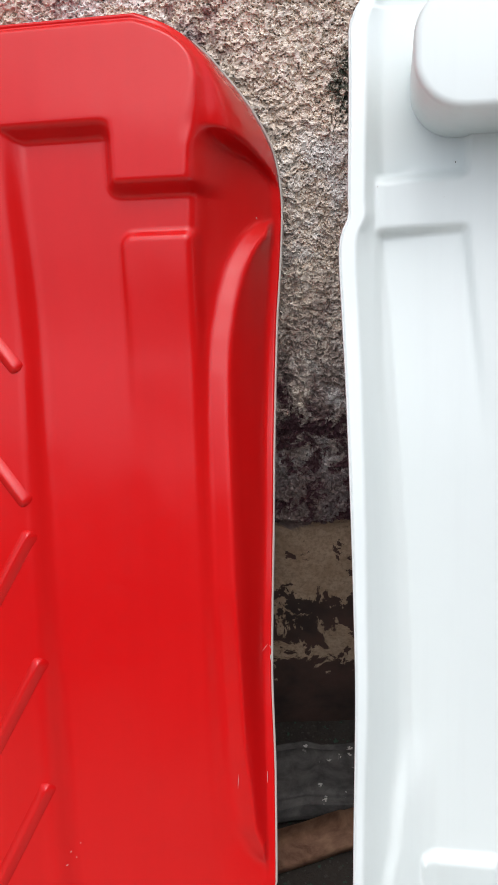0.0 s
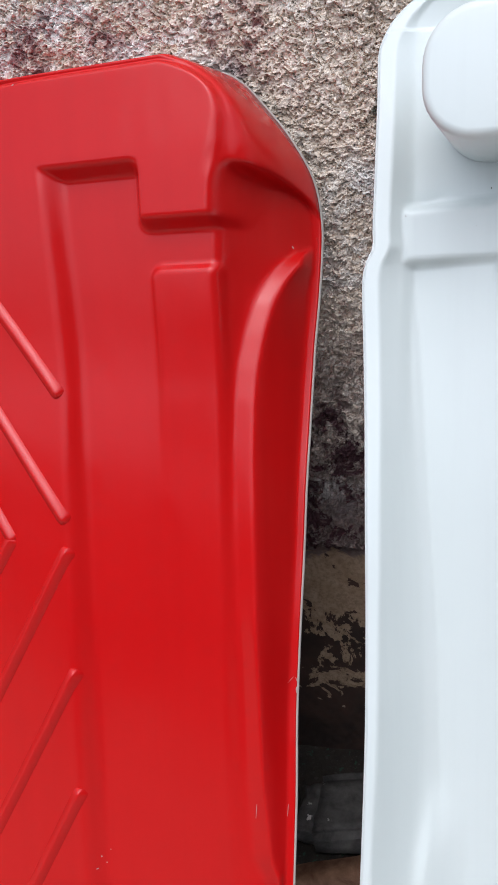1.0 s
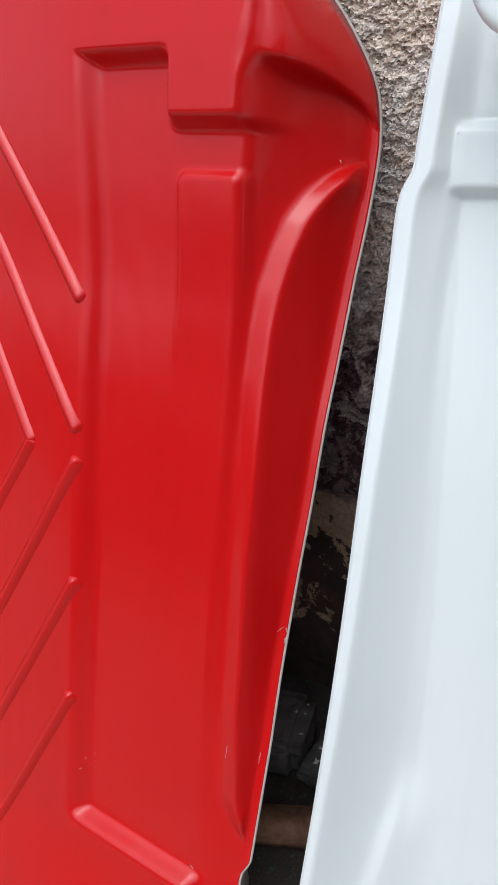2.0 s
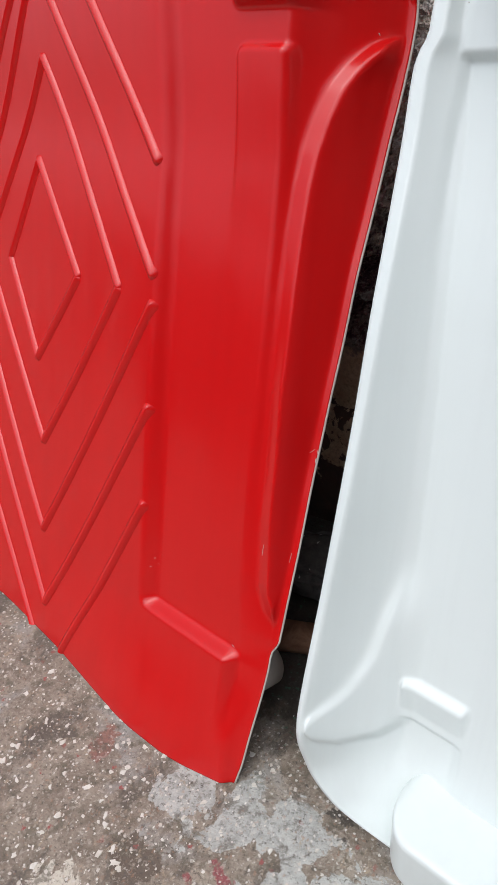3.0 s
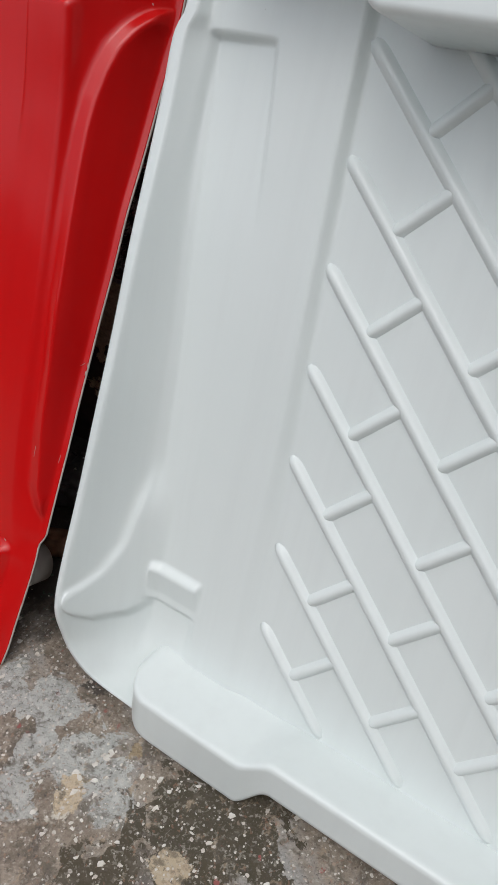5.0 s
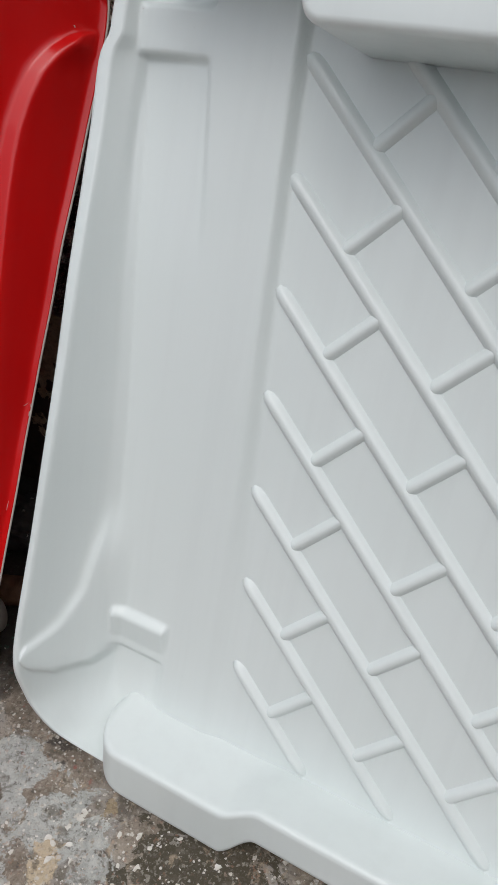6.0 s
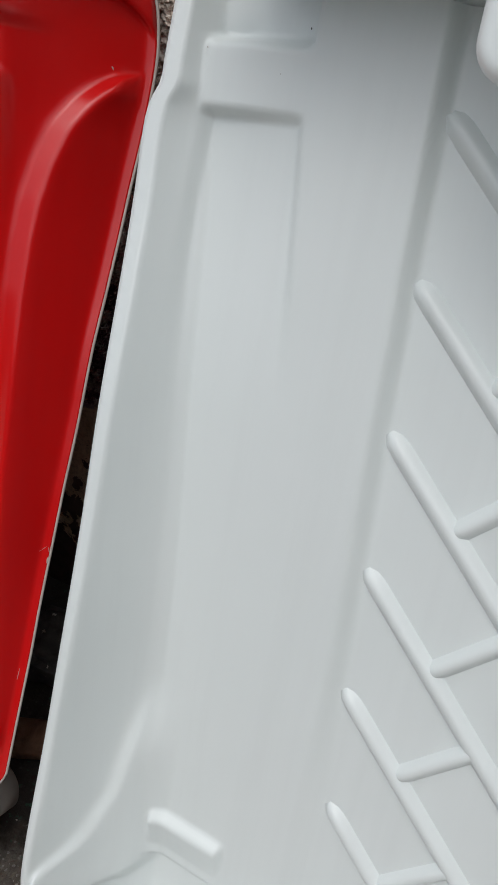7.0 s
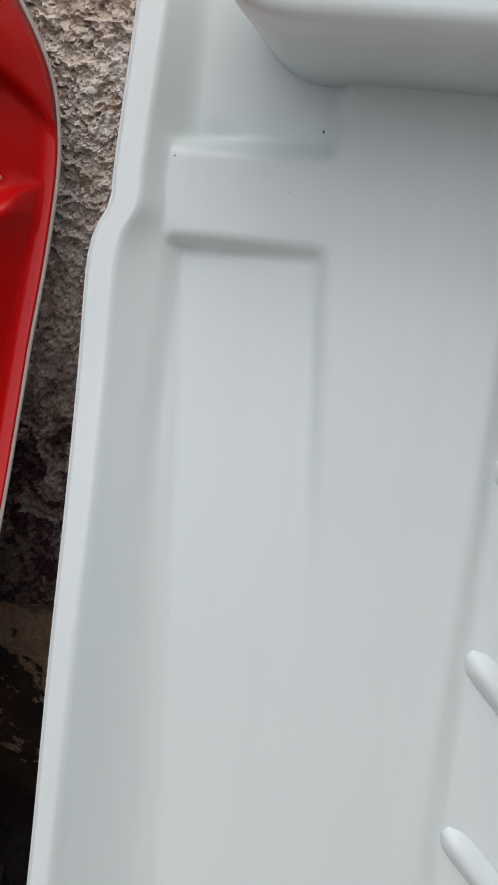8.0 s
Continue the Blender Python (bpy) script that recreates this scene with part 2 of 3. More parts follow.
def mottled(name, a, c, scale, rough, relief, fleck=None):
    m, n, l, b = mat(name, a, rough)
    v = coords(n, l)
    t = noise_tex(n, l, v, scale, 6.0, 0.65, 0.4)
    col = mix(n, l, ramp(n, l, t, 0.35, 0.68), a, c)
    if fleck:
        vo = n.new("ShaderNodeTexVoronoi")
        vo.inputs["Scale"].default_value = 42.0
        l.new(v, vo.inputs["Vector"])
        sp = n.new("ShaderNodeSeparateColor")
        l.new(vo.outputs["Color"], sp.inputs[0])
        near = math_node(n, l, "ADD", vo.outputs["Distance"], math_node(n, l, "MULTIPLY", math_node(n, l, "SUBTRACT", noise_tex(n, l, v, 160.0, 4.0), 0.5), 0.9))
        col = mix(n, l, math_node(n, l, "MULTIPLY", ramp(n, l, near, 0.19, 0.13), ramp(n, l, sp.outputs[0], 0.60, 0.65)), col, fleck)
    l.new(col, b.inputs["Base Color"])
    bump(n, l, b, t, 0.5, relief)
    return m


PLASTER = plaster_material()
CONCRETE = floor_material()
SMOOTH_WALL = mottled("grey_plaster", (0.13, 0.12, 0.11), (0.21, 0.20, 0.185), 5.0, 0.9, 0.01)
STONE = mottled("dark_stone", (0.055, 0.053, 0.052), (0.145, 0.138, 0.132), 24.0, 0.85, 0.004, (0.55, 0.53, 0.50))
WOOD = mottled("old_wood", (0.115, 0.048, 0.026), (0.34, 0.19, 0.115), 17.0, 0.8, 0.004)
FLECK = mottled("paint_drips", (0.74, 0.72, 0.67), (0.55, 0.51, 0.44), 40.0, 0.6, 0.001)


# ---- building blocks ----
def mesh_object(name, bm, material, parent=None, smooth=True, label=""):
    me = bpy.data.meshes.new(name)
    bm.to_mesh(me)
    bm.free()
    me.materials.append(material)
    me.polygons.foreach_set("use_smooth", [smooth] * len(me.polygons))
    ob = new(name, me)
    if parent:
        ob.parent = parent
    return tagged(ob, label)


def part(name, bm, material, parent, label=""):
    return mesh_object(name, bm, material, parent, True, label)


def grid_mesh(name, P, material, parent=None, flip=False):
    """A mesh from an array of points P[row, column]."""
    r, c = P.shape[:2]
    idx = np.arange(r * c).reshape(r, c)
    q = np.stack([idx[:-1, :-1], idx[:-1, 1:], idx[1:, 1:], idx[1:, :-1]], -1).reshape(-1, 4)
    if flip:
        q = q[:, ::-1]
    me = bpy.data.meshes.new(name)
    me.from_pydata(P.reshape(-1, 3).tolist(), [], q.tolist())
    me.materials.append(material)
    me.polygons.foreach_set("use_smooth", [True] * len(me.polygons))
    ob = new(name, me)
    if parent:
        ob.parent = parent
    return ob


def S(a, b, x):
    t = np.clip((x - a) / (b - a), 0, 1)
    return t * t * (3 - 2 * t)


def lerp_table(x, xs, ys):
    return np.interp(x, xs, ys)


def curve_table(x, xs, ys):
    """A table lookup along a smooth curve that does not overshoot."""
    xs, ys = np.array(xs, float), np.array(ys, float)
    h, d = np.diff(xs), np.diff(ys) / np.diff(xs)
    m = np.zeros(len(xs))
    same = d[:-1] * d[1:] > 0
    w1, w2 = 2 * h[1:] + h[:-1], h[1:] + 2 * h[:-1]
    m[1:-1] = np.where(same, (w1 + w2) / np.where(same, w1 / np.where(d[:-1] == 0, 1, d[:-1]) + w2 / np.where(d[1:] == 0, 1, d[1:]), 1), 0)
    m[0], m[-1] = d[0], d[-1]
    x = np.clip(x, xs[0], xs[-1])
    i = np.clip(np.searchsorted(xs, x) - 1, 0, len(xs) - 2)
    t = (x - xs[i]) / h[i]
    return (1 + 2 * t) * (1 - t) ** 2 * ys[i] + t * (1 - t) ** 2 * h[i] * m[i] + t * t * (3 - 2 * t) * ys[i + 1] + t * t * (t - 1) * h[i] * m[i + 1]


def soft_table(x, xs, ys, r):
    """A table lookup with its corners rounded over r."""
    return sum(np.interp(x + k * r, xs, ys) for k in np.linspace(-1.1, 1.1, 15)) / 15


def tube(points, radius, n=6):
    """A round bead along a line of points."""
    bm = bmesh.new()
    rings = []
    for i, p in enumerate(points):
        a, b = points[max(i - 1, 0)], points[min(i + 1, len(points) - 1)]
        d = (b - a).normalized()
        s = d.cross(Vector((0, 1, 0)))
        s = s.normalized() if s.length > 1e-4 else Vector((1, 0, 0))
        t = d.cross(s)
        rings.append([bm.verts.new(p + radius * (math.cos(k * math.tau / n) * s + math.sin(k * math.tau / n) * t)) for k in range(n)])
    for a, b in zip(rings, rings[1:]):
        for k in range(n):
            bm.faces.new((a[k], a[(k + 1) % n], b[(k + 1) % n], b[k]))
    bm.faces.new(rings[0][::-1])
    bm.faces.new(rings[-1])
    return bm


def ridge(a, b, height, half, flat, surface, taper=0.012, step=0.012, soft=False):
    """A moulded bar from a to b (across, up) lying on a surface; flat is the width of its crown, soft rounds it off."""
    bm = bmesh.new()
    a, b = np.array(a), np.array(b)
    length = float(np.linalg.norm(b - a))
    d = (b - a) / length
    side = np.array((-d[1], d[0]))
    stations = sorted({0.0, taper * 0.3, taper * 0.65, taper, length - taper, length - taper * 0.65, length - taper * 0.3, length} | set(np.arange(taper, length - taper, step)))
    prof = [(-1.0, -0.003 / height), (-0.8, 0.30), (-flat - 0.12, 0.86), (-flat * 0.5, 1.0), (flat * 0.5, 1.0), (flat + 0.12, 0.86), (0.8, 0.30), (1.0, -0.003 / height)]
    if soft:
        prof = [(-1.0, -0.002 / height), (-0.84, 0.13), (-0.66, 0.42), (-0.46, 0.75), (-0.24, 0.94), (0.0, 1.0), (0.24, 0.94), (0.46, 0.75), (0.66, 0.42), (0.84, 0.13), (1.0, -0.002 / height)]
    rings = []
    for s in stations:
        e = min(s, length - s, taper) / taper
        e = math.sqrt(max(0.0, 1 - (1 - e) ** 2))
        ring = []
        for o, h in prof:
            p = a + d * s + side * o * half * (0.35 + 0.65 * e)
            w = float(surface(np.array(p[0]), np.array(p[1])))
            ring.append(bm.verts.new((p[0], -(w + h * height * (e if h > 0 else 1)), p[1])))
        rings.append(ring)
    for r, q in zip(rings, rings[1:]):
        for k in range(len(prof) - 1):
            bm.faces.new((r[k], r[k + 1], q[k + 1], q[k]))
    bmesh.ops.recalc_face_normals(bm, faces=bm.faces)
    return bm


def rounded_slab(u0, u1, v0, v1, w0, w1, radius, bevel, segs=10, draft=0.0):
    """A block with rounded corners in its front face and a rounded front edge."""
    bm = bmesh.new()
    rings = []
    levels = [(w0, -draft)] + [(w1 - bevel + bevel * math.sin(k * math.pi / 10), bevel * (1 - math.cos(k * math.pi / 10))) for k in range(6)]
    for w, inset in levels:
        ring = []
        r = max(radius - inset, 0.004)
        for cx, cz, a0 in ((u1 - inset - r, v1 - inset - r, 0), (u0 + inset + r, v1 - inset - r, 90), (u0 + inset + r, v0 + inset + r, 180), (u1 - inset - r, v0 + inset + r, 270)):
            for k in range(segs + 1):
                a = radians(a0 + 90 * k / segs)
                ring.append(bm.verts.new((cx + r * math.cos(a), -w, cz + r * math.sin(a))))
        rings.append(ring)
    m = len(rings[0])
    for a, b in zip(rings, rings[1:]):
        for k in range(m):
            bm.faces.new((a[k], a[(k + 1) % m], b[(k + 1) % m], b[k]))
    bm.faces.new(rings[-1])
    bm.faces.new(rings[0][::-1])
    bmesh.ops.recalc_face_normals(bm, faces=bm.faces)
    return bm


def mark(u, v, length, width, turn, surface, seed):
    """A small ragged chipped spot, scratch, speck or painted glint lying on a panel."""
    rng = random.Random(seed)
    bm = bmesh.new()
    lower, upper = [], []
    for k in range(9):
        a = math.tau * k / 9
        q = rng.uniform(0.65, 1.2)
        du, dv = q * width * math.cos(a) / 2, q * length * math.sin(a) / 2
        pu, pv = u + du * math.cos(turn) - dv * math.sin(turn), v + du * math.sin(turn) + dv * math.cos(turn)
        w = float(surface(np.array(pu), np.array(pv)))
        lower.append(bm.verts.new((pu, -w + 0.001, pv)))
        upper.append(bm.verts.new((u + (pu - u) * 0.85, -w - 0.0005, v + (pv - v) * 0.85)))
    bm.faces.new(upper)
    for k in range(9):
        bm.faces.new((lower[k], lower[(k + 1) % 9], upper[(k + 1) % 9], upper[k]))
    bmesh.ops.recalc_face_normals(bm, faces=bm.faces)
    return bm


def thing(name, label, category, m=None, group=""):
    e = new(name)
    e.empty_display_size = 0.1
    if m is not None:
        e.matrix_world = m
    return tagged(e, label, category, group)


# ---- ground and walls ----
def box_bm(x0, x1, y0, y1, z0, z1):
    bm = bmesh.new()
    bmesh.ops.create_cube(bm, size=1, matrix=Matrix.Translation(((x0 + x1) / 2, (y0 + y1) / 2, (z0 + z1) / 2)) @ Matrix.Diagonal((x1 - x0, y1 - y0, z1 - z0, 1)))
    return bm


def ground():
    xs = np.concatenate([[-400, -20, -4], np.linspace(-1.5, 1.5, 61), [4, 20, 400]])
    ys = np.concatenate([[-400, -20, -3], np.linspace(-0.3, 1.45, 36), [4, 20, 400]])
    X, Y = np.meshgrid(xs, ys)
    Z = np.zeros_like(X)
    for i in range(X.shape[0]):
        for j in range(X.shape[1]):
            if abs(X[i, j]) < 1.45 and -0.25 < Y[i, j] < 1.3:
                Z[i, j] = 0.003 * noise.noise((X[i, j] * 7, Y[i, j] * 7, 3))
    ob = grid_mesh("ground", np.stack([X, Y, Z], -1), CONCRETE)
    tagged(ob, "grey-brown concrete yard floor stained with paint spills", "ground", kind="structure")


WALL_Y = 1.425


def rough_wall():
    xs = np.arange(-0.50, 0.302, 0.0020)
    zs = np.concatenate([np.arange(-0.02, 0.53, 0.006), np.arange(0.53, 1.74, 0.0020)])
    X, Z = np.meshgrid(xs, zs)
    Y = np.zeros_like(X)
    for i in range(X.shape[0]):
        z = float(zs[i])
        for j in range(X.shape[1]):
            x = float(xs[j])
            n1 = noise.noise((x * 9, z * 9, 0.3))
            lim = 0.57 + 0.02 * n1
            if z > lim:
                # squiggly flakes of thrown-on mortar, flat on top, parted by thin crevices
                n2 = noise.noise((x * 60, z * 60, 5))
                n3 = noise.noise((x * 60, z * 60, 9))
                worm = noise.noise((x * 64 + 1.1 * n3, z * 78 + 1.1 * n2, 31)) + 0.45 * noise.noise((x * 140 + n2, z * 165, 33))
                flake = noise.noise((x * 100 + 1.1 * n2, z * 122 + 1.1 * n3, 51)) + 0.40 * noise.noise((x * 210, z * 240, 53))
                h = 0.0052 * S(0.0, 0.11, abs(worm + 0.03)) + 0.0036 * S(0.0, 0.13, abs(flake)) + 0.0042 * S(-0.04, 0.04, worm) + 0.0026 * S(-0.02, 0.06, flake)
                h += 0.0028 * n3 + 0.0022 * noise.noise((x * 230, z * 260, 4)) + 0.010 * n1
                h *= min(1, (z - lim) / 0.02)
            else:
                h = -0.004 + 0.003 * noise.noise((x * 14, z * 14, 2)) + 0.0015 * noise.noise((x * 60, z * 60, 2))
            Y[i, j] = WALL_Y - h
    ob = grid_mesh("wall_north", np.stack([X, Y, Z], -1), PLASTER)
    ob.data.polygons.foreach_set("use_smooth", [False] * len(ob.data.polygons))
    tagged(ob, "weathered rough-cast plaster wall with maroon paint remains", "wall", kind="structure")
    bm = bmesh.new()
    for a in ((-6, -0.498, WALL_Y, WALL_Y + 0.23, 0, 3.2), (0.299, 6, WALL_Y, WALL_Y + 0.23, 0, 3.2), (-0.498, 0.299, WALL_Y, WALL_Y + 0.23, 1.736, 3.2), (-0.498, 0.299, WALL_Y + 0.04, WALL_Y + 0.23, 0, 1.736)):
        b = box_bm(*a)
        me = bpy.data.meshes.new("tmp")
        b.to_mesh(me)
        bm.from_mesh(me)
        b.free()
        bpy.data.meshes.remove(me)
    ob2 = mesh_object("wall_north_body", bm, PLASTER, None, False)
    tagged(ob2, "weathered rough-cast plaster wall around the rough patch", "wall", kind="structure")


ground()
rough_wall()


# ---- red panel, its outside to the viewer ----
# Local axes of a panel: x across, z up along it, -y out towards the viewer.
LEAN_RED, YAW = 21.5, -6.5
RED_POSE = pose(-0.03, 0.685, 0, 0, 0, YAW) @ pose(0, 0, 0, -LEAN_RED, 0, 0)
MID = -0.755


def red_field(u, v):
    away = -0.345 - u
    crown = -0.055 * (away + np.sqrt(away ** 2 + 0.05 ** 2)) * S(-0.3, 1.0, v)
    skirt = 0.042 * soft_table(u, [-0.85, -0.6, -0.3, -0.15, -0.05, 0.02], [0, 0.3, 1.0, 0.90, 0.42, 0.05], 0.04) * (1 - S(-0.02, 0.26, v))
    return crown + 0.03 * S(1.15, 1.5, v) + skirt


def red_rim_u(v):
    return curve_table(v, [-0.03, 0.0, 0.02, 0.05, 0.11, 0.27, 0.30, 0.335, 0.5, 0.684, 0.9, 1.1, 1.2, 1.3, 1.386, 1.42, 1.465, 1.518, 1.577, 1.605, 1.617, 1.622],
                       [-0.0080, -0.0005, 0.0025, 0.0073, 0.0109, 0.0208, 0.0195, 0.0320, 0.0296, 0.0225, 0.0245, 0.0261, 0.0280, 0.0337, 0.0365, 0.0345, 0.0264, 0.0011, -0.0442, -0.0712, -0.0947, -0.1422])


def red_rim_w(v):
    return curve_table(v, [0, 0.28, 0.4, 0.5, 0.6, 0.684, 0.8, 0.9, 1.0, 1.1, 1.2, 1.38, 1.45, 1.52, 1.6, 1.622],
                       [-0.0059, -0.0408, -0.0554, -0.0701, -0.0859, -0.0989, -0.1118, -0.1243, -0.1340, -0.1506, -0.1639, -0.1766, -0.1696, -0.1456, -0.1200, -0.0977])


def red_height(u, v):
    um = np.where(u < MID, 2 * MID - u, u)
    field = red_field(u, v)
    edge_f = -0.332 + 0.026 * (1.15 - v)
    slide = 0.010 * S(0.7, 1.35, v)
    left = soft_table(um - edge_f - slide, [-0.002, 0.023], [0, 1], 0.007)
    # the lower edge of the top block, with a rounded corner
    bu, bv = -0.174 - um + 0.012, 1.3900 - v + 0.012
    far = np.minimum(np.maximum(bu, bv), 0) + np.hypot(np.maximum(bu, 0), np.maximum(bv, 0)) - 0.012
    top = soft_table(v, [1.460, 1.478], [1, 0], 0.0035) * soft_table(far, [-0.008, 0.008], [0, 1], 0.003)
    channel = np.minimum(left, top) * S(0.257, 0.284, v)
    w = field - 0.027 * channel - 0.024 * S(-0.066, -0.034, um) * (1 - S(0.257, 0.284, v)) * S(0.06, 0.25, v)
    pu, pv = -0.167 - um + 0.016, v - 1.331 + 0.016
    past = np.minimum(np.maximum(pu, pv), 0) + np.hypot(np.maximum(pu, 0), np.maximum(pv, 0)) - 0.016
    w = w + 0.010 * (1 - S(-0.007, 0.007, past)) * (1 - S(-0.066, -0.056, um)) * S(1.0, 1.32, v)
    edge = soft_table(v, [0, 0.12, 0.28, 0.4, 0.66, 1.0, 1.3, 1.44, 1.48, 1.53, 1.56, 1.59, 1.61, 1.622], [-0.020, -0.030, -0.040, -0.057, -0.066, -0.073, -0.070, -0.058, -0.045, -0.042, -0.052, -0.09, -0.15, -0.24], 0.012)
    rim_u, rim_w = red_rim_u(v), red_rim_w(v)
    q = np.maximum((um - edge) / np.maximum(rim_u - edge, 0.01), (v - 1.603) / 0.019)
    q = np.clip(q, -0.3, 1)
    knots, rise = [-0.4, 0, 0.86, 0.90, 1.0, 1.2], [0, 0, 0.943, 0.962, 1.0, 1.0]
    round_f = soft_table(q, knots, rise, 0.26)
    f = np.where(q < 0.5, soft_table(q, knots, rise, 0.07), soft_table(q, knots, rise, 0.03))
    f = f + (round_f - f) * np.maximum(1 - S(0.25, 0.34, v), 0.45 * S(1.44, 1.48, v))
    w = w - 0.027 * (1 - top) * left * S(0.0, 0.45, q) * (1 - S(1.44, 1.47, v))
    w = w + (rim_w - w) * f
    arc = soft_table(v, [0.36, 0.385, 0.43, 0.55, 0.81, 1.07, 1.138, 1.187, 1.236, 1.285, 1.317, 1.345, 1.358, 1.373], [0.02, -0.008, -0.028, -0.036, -0.048, -0.053, -0.052, -0.049, -0.042, -0.031, -0.018, -0.001, 0.012, 0.05], 0.009)
    wide = 1 - S(0.55, 1.0, v)
    arc = arc - 0.006 * S(0.4, 0.6, v)
    t = (um - arc) / (0.033 + 0.004 * wide)
    fin = sum(np.clip(t + k, 0, 1) for k in np.linspace(-0.22, 0.22, 11)) / 11
    q_end = (arc + 0.033 - edge) / np.maximum(rim_u - edge, 0.01)
    q_out = 0.87 + 0.03 * S(1.29, 1.34, v)
    slope = np.clip((q_out - q) / np.maximum(q_out - q_end, 0.045), 0, 1)
    w = w + 0.044 * (0.50 + 0.50 * S(0.34, 0.75, v)) * fin * slope
    w = w + 0.004 * np.exp(-((um - 0.010) ** 2 + (v - 1.360) ** 2) / 0.008 ** 2)
    w = w + 0.068 * np.sin(np.pi * np.clip(q, 0, 1) ** 1.4) * S(1.451, 1.473, v + 0.22 * (um + 0.045) + 20 * np.maximum(um + 0.005, 0) ** 2)
    return w


def panel_grid(us, vs, span, height, floor_tan, settle=False):
    """Rows and columns of a leaning shell; settle lets its lowest rows follow the floor."""
    V = np.repeat(np.array(vs)[:, None], len(us), 1)
    a, b = span(V)
    U = a + (b - a) * us[None, :]
    if settle:
        low = np.clip((0.12 - V) / (0.12 - vs[0]), 0, 1)
        foot = np.full(len(us), 0.01)
        for _ in range(25):
            a, b = span(foot)
            foot = 0.6 * foot + 0.4 * (0.001 - height(a + (b - a) * us, foot) * floor_tan)
        V = np.where(low > 0, 0.12 + (foot[None, :] - 0.12) * low, V)
        a, b = span(V)
        U = a + (b - a) * us[None, :]
    W = height(U, V)
    return U, np.maximum(V, 0.001 - W * floor_tan), W


def shares(lengths):
    s = np.concatenate([[0], np.cumsum(lengths)])
    return s / s[-1]


def red_panel():
    top = thing("fibreglass_panel", "glossy red moulded fibreglass panel with diamond ribs, leaning on a wall", "moulded panel", RED_POSE, "fibreglass panels")
    us = shares([0.0035] * 26 + [0.012] * 35 + [0.0045] * 110 + [0.0040] * 65 + [0.0020] * 58)
    vs = np.concatenate([np.arange(-0.03, 1.36, 0.0045), np.arange(1.36, 1.6, 0.0035), np.linspace(1.6, 1.622, 24)])
    U, V, W = panel_grid(us, vs, lambda v: (2 * MID - red_rim_u(v), red_rim_u(v)), red_height, math.tan(radians(LEAN_RED)), True)
    shell = grid_mesh("shell", np.stack([U, -W, V], -1), RED, top)
    sol = shell.modifiers.new("thickness", "SOLIDIFY")
    sol.thickness, sol.offset = 0.004, -1
    line = [Vector((U[i, -1] + 0.001, -W[i, -1] + 0.0025, V[i, -1])) for i in range(0, len(vs), 3)] + [Vector((U[-1, j], -W[-1, j] + 0.0025, V[-1, j])) for j in range(len(us) - 1, 60, -6)]
    part("raw_edge", tube(line, 0.0022), RAW, top, "bare pale fibreglass edge")
    # concentric diamonds; the outer ones end at the side channels
    tops = {1: (-0.783, 1.115), 2: (-0.744, 1.313), 3: (-0.752, 1.487)}
    rights = {1: (-0.600, 0.897), 2: (-0.442, 0.905)}
    bottoms = {1: (-0.769, 0.681), 2: (-0.722, 0.491), 3: (-0.703, 0.271), 4: (-0.671, 0.085)}
    lefts = {1: (-0.923, 0.885), 2: (-1.060, 0.882), 3: (-1.180, 0.873)}
    bars = []
    for k in (1, 2):
        bars += [(tops[k], rights[k]), (rights[k], bottoms[k]), (bottoms[k], lefts[k]), (lefts[k], tops[k])]
    bars += [(tops[3], (-0.331, 0.948)), ((-0.328, 0.897), bottoms[3]), (bottoms[3], lefts[3]), (lefts[3], tops[3])]
    bars += [((-0.619, 1.500), (-0.334, 1.147)), ((-0.322, 0.696), bottoms[4]), (bottoms[4], (-1.18, 0.733)), ((-1.18, 1.06), (-0.80, 1.50))]
    bars += [((-0.320, 0.491), (-0.582, -0.004)), ((-1.18, 0.553), (-0.716, -0.012))]
    for a, b in bars:
        a, b = np.array(a), np.array(b)
        over = (b - a) / np.linalg.norm(b - a) * 0.006
        part("rib", ridge(a - over, b + over, 0.0078, 0.0138, 0.10, red_height, 0.010), RED, top)
    # worn spots where the colour has chipped off, and one painted glint
    for k, (u, v, a, d, turn) in enumerate(((0.0222, 0.684, 0.012, 0.0028, 0.1), (0.0215, 0.700, 0.008, 0.0012, 0.4), (-0.372, 1.601, 0.009, 0.0025, -0.5),
                                            # the next spot is a highlight at the fin's upper end, painted pale
                                            (0.005, 1.364, 0.005, 0.0014, 0.3), (-0.060, 0.284, 0.0016, 0.011, -0.35), (-0.022, 0.505, 0.030, 0.0007, -0.1), (0.0185, 0.500, 0.022, 0.0008, 0.0), (0.0135, 0.700, 0.014, 0.0009, -0.7), (-0.295, 0.372, 0.003, 0.002, 0), (-0.288, 0.360, 0.002, 0.002, 0), (-0.300, 0.352, 0.002, 0.003, 0), (-0.281, 0.384, 0.002, 0.002, 0))):
        part("mark", mark(u, v, a, d, turn, red_height, k), RAW, top, "pale spot, chipped or painted as a glint")
    # pale lump behind the lower corner
    part("boss", rounded_slab(-0.15, -0.024, 0.138, 0.234, -0.150, -0.09, 0.045, 0.012), BOSS, top, "pale fibreglass boss behind the panel")
    return top


red_panel()

# ---- white panel, its hollow side to the viewer ----
LEAN_WHITE = 19.5
WHITE_POSE = pose(0.15, 0.74, 0, 0, 0, YAW) @ pose(0, 0, 0, -LEAN_WHITE, 0, 0)
MIDW = 0.70


